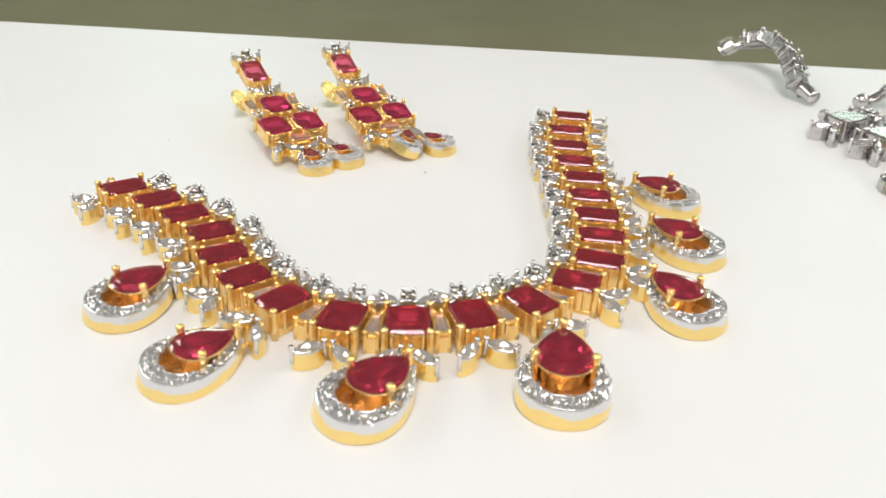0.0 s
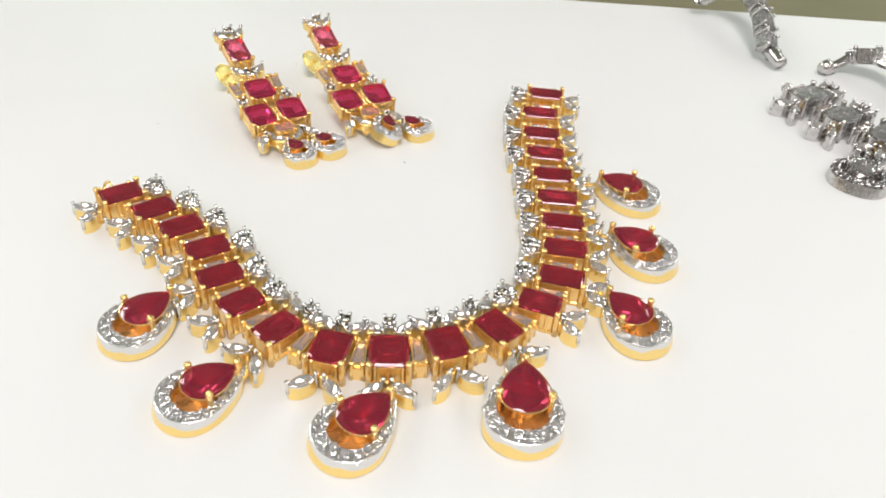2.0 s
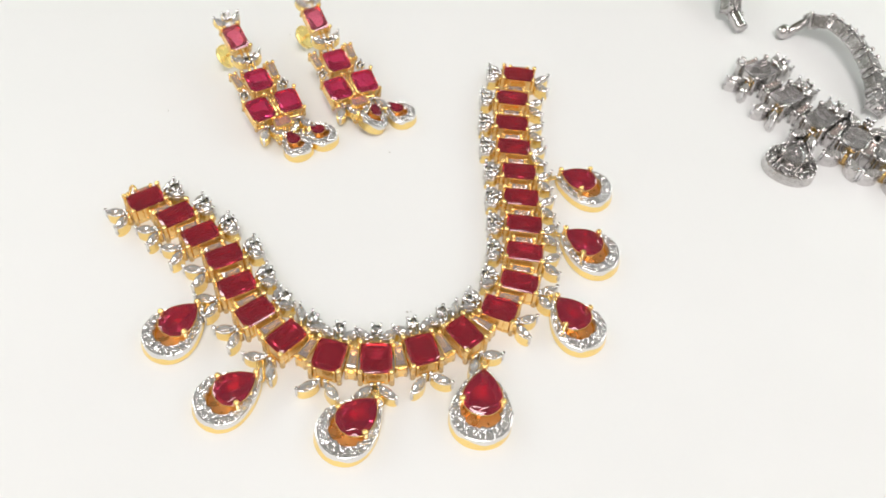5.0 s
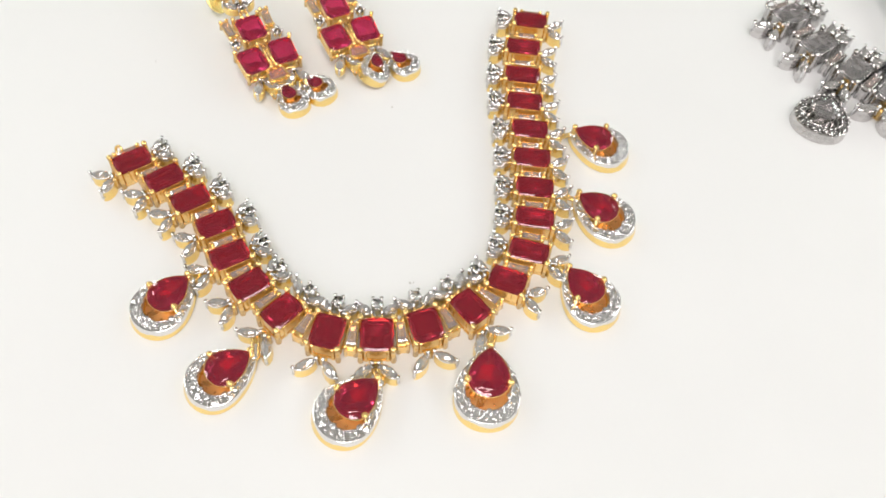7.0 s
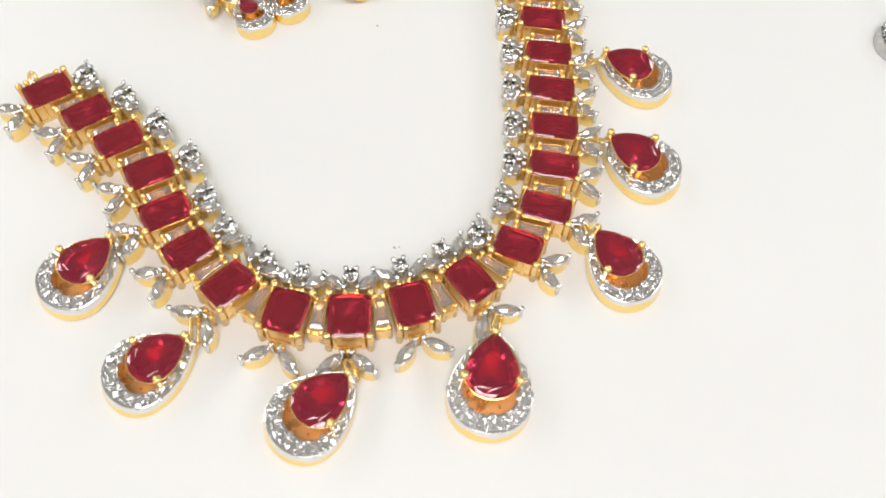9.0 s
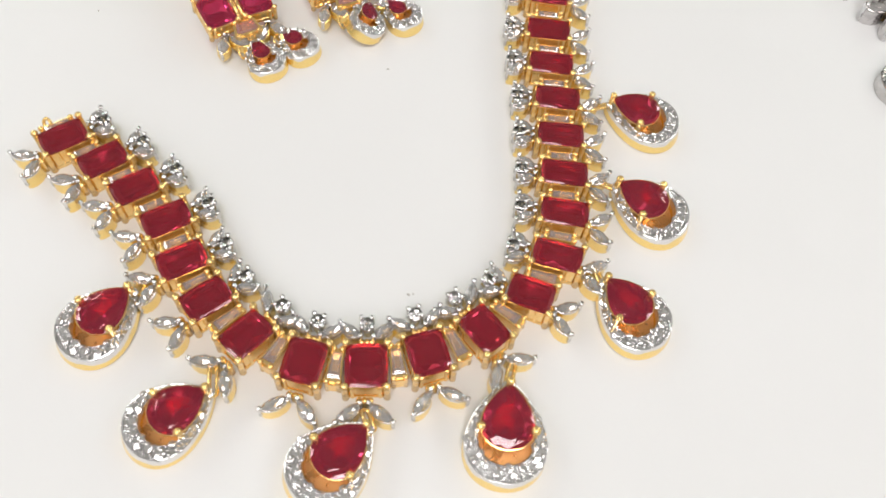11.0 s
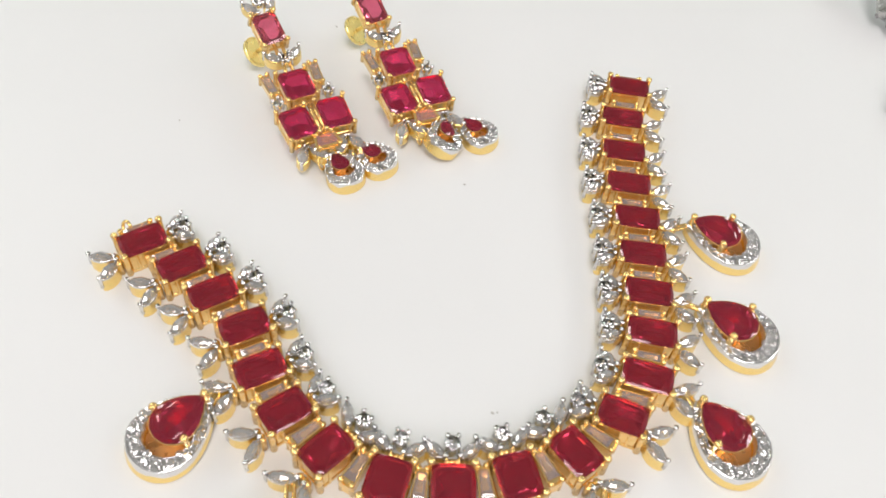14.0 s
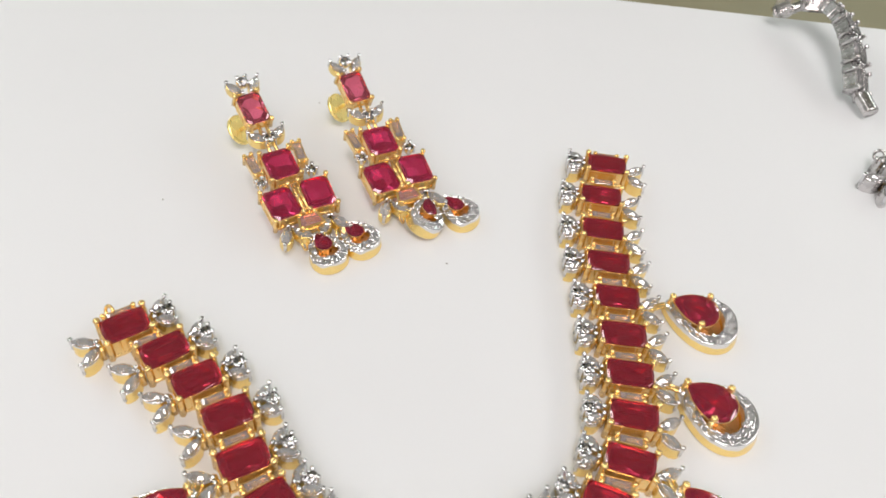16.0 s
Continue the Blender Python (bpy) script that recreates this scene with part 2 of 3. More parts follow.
# ---- settings ----
def bead_mesh(z):
    def build(bm):
        post(bm, 0, 0, z * 0.4, z + 1.0, 0.34, 9, head=1.25)
        return True

    return cached(("bead", z), build)


def leaf(parent, x, y, rz, w, l, metal_mat, stone_mat, z=2.2, m=None):
    """A marquise stone in its cup with a bead at both points."""
    m = (m or Matrix()) @ place(x, y, 0, rz)

    def cup(bm):
        loft(bm, [marquise(w * 1.22, l * 1.12, 0.05), marquise(w * 1.26, l * 1.14, 0.25), marquise(w * 1.16, l * 1.09, z - 0.12), marquise(w * 1.08, l * 1.05, z + 0.02), marquise(w * 1.0, l * 0.98, z + 0.08), marquise(w * 0.9, l * 0.9, z - 0.4), marquise(w * 0.5, l * 0.6, z - 1.1)])

    setting = part("leaf_setting", cached(("leaf_setting", w, l, z, metal_mat.name), cup), metal_mat, parent, m)
    part("marquise_stone", marquise_cut(w * 1.02, l * 1.0, z + 0.24), LEAF_STONE if stone_mat is CLEAR else stone_mat, setting)
    for s in (-1, 1):
        part("bead", bead_mesh(z), SILVER, setting, place(0, s * l * 0.55))
    return setting


def floret(parent, x, y, r, metal_mat, stone_mat, z=2.7, m=None, spin=0.0):
    """A round stone held by four long beads."""
    m = (m or Matrix()) @ place(x, y, 0, spin)

    def cup(bm):
        ring = lambda f, zz: [(r * f * math.cos(2 * math.pi * i / 10), r * f * math.sin(2 * math.pi * i / 10), zz) for i in range(10)]
        loft(bm, [ring(0.7, 0.25), ring(1.05, z - 0.5), ring(1.1, z - 0.05), ring(0.9, z - 0.02), ring(0.8, z - 0.4), ring(0.4, z - 1.1)])
        return True

    setting = part("floret_setting", cached(("floret_setting", r, z, metal_mat.name), cup), metal_mat, parent, m)
    part("round_stone", round_cut(r, z + 0.1), stone_mat, setting)
    for k in range(4):
        a = math.pi / 2 * k + math.pi / 4
        part("bead", bead_mesh(z), SILVER, setting, place(1.02 * r * math.cos(a), 1.02 * r * math.sin(a)))
    return setting


def basket_mesh(w, h, z, tag):
    """Gallery under a step-cut stone: thin bezel rail, near-straight wall with fluted corners, foot rail."""
    def build(bm):
        c = 0.12 * min(w, h)
        loft(bm, [octagon(w * 0.96, h * 0.96, c, z - 0.6), octagon(w * 0.99, h * 0.99, c, z - 0.3), octagon(w * 0.985, h * 0.985, c, z - 0.13), octagon(w * 0.95, h * 0.95, c, z - 0.12), octagon(w * 0.92, h * 0.92, c, z - 0.35), octagon(w * 0.9, h * 0.91, c, z - 0.6)], closed=True)
        loft(bm, [octagon(w * 0.97, h * 0.97, c, z - 0.5), octagon(w * 0.96, h * 0.965, c, 0.7), octagon(w * 0.8, h * 0.82, c, 0.7), octagon(w * 0.8, h * 0.82, c, z - 0.5)], closed=True)
        loft(bm, [octagon(w * 1.0, h * 1.0, c, 0.05), octagon(w * 1.02, h * 1.02, c, 0.2), octagon(w * 1.01, h * 1.01, c, 0.65), octagon(w * 0.95, h * 0.96, c, 0.8), octagon(w * 0.72, h * 0.76, c, 0.75), octagon(w * 0.72, h * 0.76, c, 0.05)], closed=True)
        for s in (-1, 1):
            for f in (-0.32, 0.32):
                post(bm, f * w, s * h * 0.475, 0.1, z - 0.1, 0.36, 8, head=1.0)
            for f in (-0.25, 0.25):
                post(bm, s * w * 0.465, f * h, 0.1, z - 0.1, 0.3, 8, head=1.0)
        return False

    return cached(("basket", w, h, z, tag), build)


def prong_mesh(z1, r, tag):
    def build(bm):
        post(bm, 0, 0, 0.0, z1, r, 10, head=1.12)
        return True

    return cached(("prong", z1, r, tag), build)


def set_stone(parent, name, w, h, z, metal_mat, stone_mat, m=None, stone_name="ruby", prong_r=0.55, prong_in=0.12, foot=0.0, variant=0, rise=0.9):
    """An emerald-cut stone in a four-prong basket; returns the basket."""
    basket = part(name, basket_mesh(w, h, z, metal_mat.name), metal_mat, parent, m)
    part(stone_name, step_cut(w, h, z, stone_mat.name, variant), stone_mat, basket)
    for sx in (-1, 1):
        for sy in (-1, 1):
            part("prong", prong_mesh(z + rise - foot, prong_r, metal_mat.name), metal_mat, basket, place(sx * (w / 2 - prong_in), sy * (h / 2 - prong_in * 0.4), foot))
    return basket


def baguette(parent, m, w0, w1, l, z, metal_mat, stone_mat):
    """A tapered baguette in a bar setting with fluted end posts."""
    taper = lambda f, zz: [(f * w0 / 2, -f * l / 2, zz), (f * w1 / 2, f * l / 2, zz), (-f * w1 / 2, f * l / 2, zz), (-f * w0 / 2, -f * l / 2, zz)]

    def body(bm):
        long = lambda f, zz: [(f * x * 0.8, y * 1.42, zz) for x, y, zz in taper(1.0, zz)]
        loft(bm, [long(1.0, 0.1), long(1.1, 0.3), long(1.0, z - 0.7), long(0.6, z - 0.6)])
        loft(bm, [taper(1.1, 0.3), taper(1.28, z - 0.3), taper(1.3, z + 0.02), taper(1.04, z + 0.04), taper(0.9, z - 0.4)])
        return False

    def gem(bm):
        loft(bm, [taper(0.3, z - 0.5), taper(1.0, z), taper(1.0, z + 0.06), taper(0.74, z + 0.22), taper(0.4, z + 0.28)])

    setting = part("baguette_setting", cached(("baguette_setting", w0, w1, l, z, metal_mat.name), body), metal_mat, parent, m)
    part("baguette_stone", cached(("baguette_stone", w0, w1, l, z), gem), stone_mat, setting)
    for s, w in ((-1, w0), (1, w1)):
        for sx in (-1, 1):
            part("prong", prong_mesh(z + 0.45, 0.42, metal_mat.name), metal_mat, setting, place(sx * w * 0.46, s * l * 0.64))


def ring_mesh(r, t, key):
    def build(bm):
        tube(bm, [(r * math.cos(2 * math.pi * i / 16), r * math.sin(2 * math.pi * i / 16), 0) for i in range(16)], t, 7, closed=True)
        return True

    return cached(("ring", r, t, key), build)


def halo_lines(w, l, band):
    """Outlines of a halo as width, length and middle: foot, top edge and opening. The foot spreads at the round end."""
    top = (w, l, 0.0)
    foot = (w * 1.03, l * 1.05, -0.025 * l)
    opening = (w - 1.9 * band, l - 1.9 * band - 0.9, 0.18)
    return foot, top, opening


def halo_mesh(w, l, band, top):
    def build(bm):
        foot, edge, hole = halo_lines(w, l, band)
        line = lambda o, fw, z: drop_shape(o[0] * fw, o[1] * fw, o[2], z, 48)
        mix = lambda t: tuple(a + (b - a) * t for a, b in zip(foot, edge))
        loft(bm, [
            line(foot, 0.985, 0.0), line(foot, 1.0, 0.22), line(mix(0.5), 1.0, top * 0.55), line(mix(0.92), 1.0, top - 0.22), line(edge, 0.995, top - 0.04), line(edge, 0.98, top),
            line(edge, 0.955, top - 0.05), line(edge, 0.94, top - 0.35), line(hole, 1.07, top - 0.35), line(hole, 1.045, top - 0.05),
            line(hole, 1.03, top), line(hole, 1.0, top - 0.12), line(hole, 0.98, 0.0),
        ], closed=True)
        return False

    return cached(("halo", w, l, band, top), build)


def along(path, n):
    """Places and headings spread evenly along a closed line."""
    count = len(path)
    lengths = [math.dist(path[i], path[(i + 1) % count]) for i in range(count)]
    total, out, run, k = sum(lengths), [], 0.0, 0
    for i in range(count):
        while k < n and (k + 0.5) * total / n <= run + lengths[i]:
            t = ((k + 0.5) * total / n - run) / lengths[i]
            a, b = Vector(path[i]), Vector(path[(i + 1) % count])
            d = (b - a).normalized()
            out.append((a.lerp(b, t), math.degrees(math.atan2(d.y, d.x))))
            k += 1
        run += lengths[i]
    return out


def halo_pave(w, l, band, n):
    """Places of the small stones, spread evenly along the middle of the band."""
    foot, edge, hole = halo_lines(w, l, band)
    middle = [(a * 0.96 + b) / 2 for a, b in zip(edge, hole)]
    return along(drop_shape(*middle, 0.0, 240), n)


def pear_drop(parent, m, w, l, band, top, n, r, gem, metal_mat, rim_mat, gem_mat, small_mat, prongs):
    """A pear stone raised in the opening of a pave halo."""
    gw, gl, gy, gz = gem
    halo = part("pendant", halo_mesh(w, l, band, top), rim_mat, parent, m)
    hole = halo_lines(w, l, band)[2]

    def plate(bm):
        loft(bm, [drop_shape(hole[0] + 0.3, hole[1] + 0.3, hole[2], 0.35), drop_shape(hole[0] + 0.3, hole[1] + 0.3, hole[2], 0.7)])

    def gallery(bm):
        # fluted wall below a smooth rail
        fluted = lambda f, z: [(x * k, gy + (y - gy) * k, z) for i, (x, y, z) in enumerate(drop_shape(gw * f, gl * f, gy, z)) for k in ((1.05, 1.05, 0.95, 0.95)[i % 4],)]
        loft(bm, [fluted(0.70, 0.65), fluted(0.76, gz - 0.95), fluted(0.84, gz - 0.75), drop_shape(gw * 0.97, gl * 0.97, gy, gz - 0.42), drop_shape(gw * 1.03, gl * 1.02, gy, gz - 0.2), drop_shape(gw * 1.03, gl * 1.02, gy, gz - 0.02), drop_shape(gw * 0.99, gl * 0.985, gy, gz), drop_shape(gw * 0.86, gl * 0.86, gy, gz - 0.5), drop_shape(gw * 0.6, gl * 0.6, gy, 0.65)], closed=True)
        return False

    def beads(bm):
        for k, (p, a) in enumerate(halo_pave(w, l, band, n)):
            t = Vector((math.cos(math.radians(a)), math.sin(math.radians(a)), 0))
            s = Vector((-t.y, t.x, 0))
            for side in (-1, 1):
                q = p + t * r * 1.05 + s * side * r * (0.92 + 0.1 * ((k * 7) % 3 - 1))
                ball(bm, q.x, q.y, top + 0.12 + 0.05 * ((k * 5) % 3), (0.42 if side > 0 else 0.36) * r, 7, 1.3)
        return True

    # behind a ruby the plate's colour carries the stone's red reflection
    part("back_plate", cached(("back_plate", w, l), plate), RUBY_GLOW_GOLD if metal_mat is GOLD else metal_mat, halo, None, "ruddy gold back plate" if metal_mat is GOLD else "")
    part("gallery", cached(("gallery", w, l, gw), gallery), metal_mat, halo)
    part("pear_stone", pear_cut(gw, gl, gy, gz), gem_mat, halo)
    tagged(part("beading", cached(("beading", w, l), beads), SILVER, halo), kind="stuff")
    for k, (p, a) in enumerate(halo_pave(w, l, band, n)):
        part("halo_stone", round_cut(r, top + 0.08), HALO_STONE if small_mat is CLEAR else small_mat, halo, place(p.x, p.y, 0, a + 22.5 * (k % 2), 7 * ((k * 3) % 5 - 2), 6 * ((k * 7) % 5 - 2)) @ Matrix.Diagonal((1.0, 1.0 + 0.45 * max(0.0, -p.y / l), 1.0, 1.0)))
    if prongs:
        for x, y in ((0, gy + gl / 2 + 0.15), (gw * 0.5, gy - 1.8), (-gw * 0.5, gy - 1.8)):
            part("prong", prong_mesh(gz + 1.3, 0.6, metal_mat.name), metal_mat, halo, place(x, y, 0.0))
    return halo


# ---- setting of the place ----
def slab(name, x0, x1, y0, y1, z0, z1, mat, label, bevel=0.0):
    bm = bmesh.new()
    bmesh.ops.create_cube(bm, size=1.0)
    bmesh.ops.scale(bm, vec=(x1 - x0, y1 - y0, z1 - z0), verts=bm.verts)
    bmesh.ops.translate(bm, vec=((x0 + x1) / 2, (y0 + y1) / 2, (z0 + z1) / 2), verts=bm.verts)
    if bevel:
        bmesh.ops.bevel(bm, geom=bm.edges[:], offset=bevel, segments=3, affect="EDGES", profile=0.5)
    me = finish(bm, name)
    me.materials.append(mat)
    return tagged(new(name, me), label, kind="structure")


slab("floor", -2.6, 2.6, -2.2, 6.6, -0.95, -0.9, FLOOR, "taupe floor of the shop")
# ceiling and walls stay out of view, added for the jewellery to reflect
slab("ceiling", -2.6, 2.6, -2.2, 6.6, 1.7, 1.75, CEILING, "grey painted ceiling")
slab("wall_north", -2.6, 2.6, 6.6, 6.7, -0.9, 1.7, WALL, "grey painted wall")
slab("wall_south", -2.6, 2.6, -2.3, -2.2, -0.9, 1.7, WALL, "grey painted wall")
slab("wall_east", 2.6, 2.7, -2.2, 6.6, -0.9, 1.7, WALL, "grey painted wall")
slab("wall_west", -2.7, -2.6, -2.2, 6.6, -0.9, 1.7, WALL, "grey painted wall")


def display_table():
    top = slab("tabletop", -0.62, 0.62, -0.44, 0.0, -0.022, 0.0, LAMINATE, "", 0.0012)
    root = new("display_table")
    tagged(root, "white laminate display table with a straight edge", "table")
    root.matrix_basis = pose(0.0, 0.2945, 0, 0, 0, 3.5)
    del top["kind"]
    top.parent = root
    for x in (-0.56, 0.56):
        for y in (-0.39, -0.05):
            leg = slab("leg", x - 0.02, x + 0.02, y - 0.02, y + 0.02, -0.9, -0.022, LAMINATE, "", 0.002)
            del leg["kind"]
            leg.parent = root
    return root


display_table()

# ---- ruby necklace ----
RUBIES = [(-45.5, 171.5), (-37.9, 168.1), (-31.4, 163.8), (-25.0, 158.7), (-20.7, 152.0), (-15.5, 146.2), (-8.4, 141.4), (0.5, 138.5), (9.4, 139.0), (17.9, 142.1), (25.7, 147.0),
          (32.2, 153.8), (35.9, 161.0), (36.7, 169.1), (36.3, 176.8), (35.4, 184.6), (34.5, 192.5), (33.0, 200.4), (32.1, 208.5), (31.8, 217.5), (33.0, 226.8)]
TURNS = [-50, -48, -51, -55, -55, -46, -37, -7, 8, 24, 46, 76, 82, 88, 91, 92, 92, 91, 91, 90, 90]


def chain_link(root, m, turned, w, h, metal_mat, leaf_mat, gem_mat, small_mat, gem_name, wide, variant):
    z = 4.0
    link = set_stone(root, "link", w, h, z, metal_mat, gem_mat, m, gem_name, variant=variant)
    top, low = h / 2, -h / 2
    # inner side: a round stone between two leaves
    turn, dx, long = (52, 2.45, 3.4) if wide else (34, 1.6, 3.1)
    floret(root, 0, top + 3.2, 1.05, leaf_mat, small_mat, 3.6, m)
    leaf(root, -dx, top + 2.3, turn, 1.7, long, leaf_mat, small_mat, 3.3, m)
    leaf(root, dx, top + 2.3, -turn, 1.7, long, leaf_mat, small_mat, 3.3, m)
    # outer side: a pair of leaves spread in a V
    turn, dx, long = (50, 2.3, 4.0) if wide else (34, 1.6, 3.7)
    sag = m @ place(-1.3 * math.sin(math.radians(turned)), -1.3 * math.cos(math.radians(turned)))
    leaf(root, -dx, low - 2.05, -turn, 1.8, long, leaf_mat, small_mat, 2.8, sag)
    leaf(root, dx, low - 2.05, turn, 1.8, long, leaf_mat, small_mat, 2.8, sag)
    part("leaf_joint", leaf_joint_mesh(), metal_mat, root, sag @ place(0, low - 0.1))
    part("leaf_joint", leaf_joint_mesh(), metal_mat, root, m @ place(0, top + 0.75))
    return link


def leaf_joint_mesh():
    """The cast knot that ties a pair of leaves to their link."""
    def build(bm):
        for x, y in ((-0.75, 0.0), (0.75, 0.0), (0.0, 0.15)):
            post(bm, x, y, 0.1, 2.9 if x else 2.5, 0.5, 8, head=1.1)
        return True

    return cached(("leaf_joint",), build)


def necklace(name, points, turns, metal_mat, leaf_mat, gem_mat, small_mat, bag_mat, gem_name, middle, label, size=1.0):
    root = new(name)
    tagged(root, label, "necklace")
    x0, y0 = points[middle]
    root.location = (x0 * MM, y0 * MM, 0)
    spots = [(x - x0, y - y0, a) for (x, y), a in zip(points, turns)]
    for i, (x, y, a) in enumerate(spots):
        k = abs(i - middle)
        w, h = (6.2, 6.8) if k == 0 else (5.9, 6.8) if k == 1 else (5.3, 7.1) if k <= 3 else (5.2, 7.4) if i < middle else (4.9, 7.8)
        m = place(x, y, 0, a) @ Matrix.Scale(size, 4)
        link = chain_link(root, m, a, w, h, metal_mat, leaf_mat, gem_mat, small_mat, gem_name, k <= 2, i)
        if i + 1 < len(spots):
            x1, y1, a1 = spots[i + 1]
            mid = place((x + x1) / 2, (y + y1) / 2, 0, (a + a1) / 2) @ Matrix.Scale(size, 4)
        else:
            mid = m @ place(3.2, 0, 0)
        w0, w1, l = (1.9, 1.3, 4.0) if i in (middle - 2, middle - 1, middle, middle + 1) else (1.7, 1.2, 3.9) if k <= 3 else (1.3, 1.2, 3.5)
        baguette(root, mid, w0, w1, l, 3.1, metal_mat, bag_mat)
        if i == 0:
            baguette(root, m @ place(-3.4, 0, 0), 1.3, 1.2, 3.9, 3.1, metal_mat, bag_mat)
            part("end_loop", ring_mesh(0.9, 0.3, metal_mat.name), metal_mat, link, place(-4.6, -1.2, 3.0, 20, 60, 0))
    return root


ruby_necklace = necklace("ruby_necklace", RUBIES, TURNS, GOLD, RHODIUM_LEAF, RUBY, CLEAR, PINKISH, "ruby", 8,
                         "gold necklace with red stones and pear drops on white table")

def hook(root, start, end):
    """A long wire loop from the leaves of a link to the tip of its drop."""
    a, b = Vector(start), Vector(end)
    d = (b - a).normalized()
    side = d.cross(Vector((0, 0, 1))).normalized() * 0.5 + Vector((0, 0, 0.3))
    pts = []
    for k in range(7):
        t = math.pi * k / 6
        pts.append(tuple(b + d * 0.7 * math.sin(t) + side * math.cos(t)))
    for k in range(7):
        t = math.pi * k / 6
        pts.append(tuple(a - d * 0.7 * math.sin(t) - side * math.cos(t)))
    bm = bmesh.new()
    tube(bm, pts, 0.32, 8, closed=True)
    return part("hook", finish(bm, "hook", True), GOLD if root.name.startswith("ruby") else DULL_SILVER, root)


# link of each drop, its middle between the two lower prongs, and the turn of its tip away from +y
for i, x, y, turn, tip, size in ((4, -31.0, 140.7, -34, 2, 0.93), (6, -17.5, 128.1, -46, 0, 0.93), (8, 6.1, 124.9, -38, 1, 0.97), (10, 30.2, 131.6, 2, 5, 1.02), (12, 48.8, 153.2, 44, 2, 0.93), (14, 52.0, 173.0, 61, 1, 0.96), (16, 51.2, 192.1, 72, 1, 0.92)):
    m = place(x - RUBIES[8][0], y - 0.8 - RUBIES[8][1], 0, turn) @ place(0, -5.1, 0, 0, tip) @ place(0, 6.85, 0) @ Matrix.Scale(size, 4)
    drop = pear_drop(ruby_necklace, m, 11.4, 14.3, 2.0, 2.9, 28, 0.62, (7.4, 9.1, 1.6, 4.4), GOLD, RHODIUM_HALO, DROP_RUBY, CLEAR, True)
    lm = place(RUBIES[i][0] - RUBIES[8][0], RUBIES[i][1] - RUBIES[8][1], 0, TURNS[i])
    hook(ruby_necklace, lm @ Vector((0, -6.5 * MM, 1.9 * MM)) / MM, m @ Vector((0, 7.0 * MM, 1.9 * MM)) / MM)


# ---- ruby earrings ----
def screw_back(root, eye, foot, r, metal_mat):
    """A round screw nut that props the stud up, and its post."""
    def disc(bm):
        ring = lambda f, z: [(r * f * math.cos(2 * math.pi * i / 48), r * f * math.sin(2 * math.pi * i / 48), z) for i in range(48)]
        loft(bm, [ring(0.93, -0.4), ring(1.0, -0.25), ring(1.0, 0.25), ring(0.95, 0.4), ring(0.86, 0.36), ring(0.8, 0.22), ring(0.1, 0.22)])
        return False

    def stem(bm):
        tube(bm, [tuple(Vector(foot).lerp(Vector(eye), k / 3)) for k in range(4)], 0.42, 8)
        return True

    d = (Vector(eye) - Vector(foot)).normalized()
    turn = d.to_track_quat("Z", "Y").to_matrix().to_4x4()
    part("screw_back", cached(("screw_back", r, metal_mat.name), disc), metal_mat, root, Matrix.Translation(Vector(foot) * MM) @ turn, "round yellow gold screw back")
    bm = bmesh.new()
    stem(bm)
    part("stud_post", finish(bm, "stud_post", True), metal_mat, root)


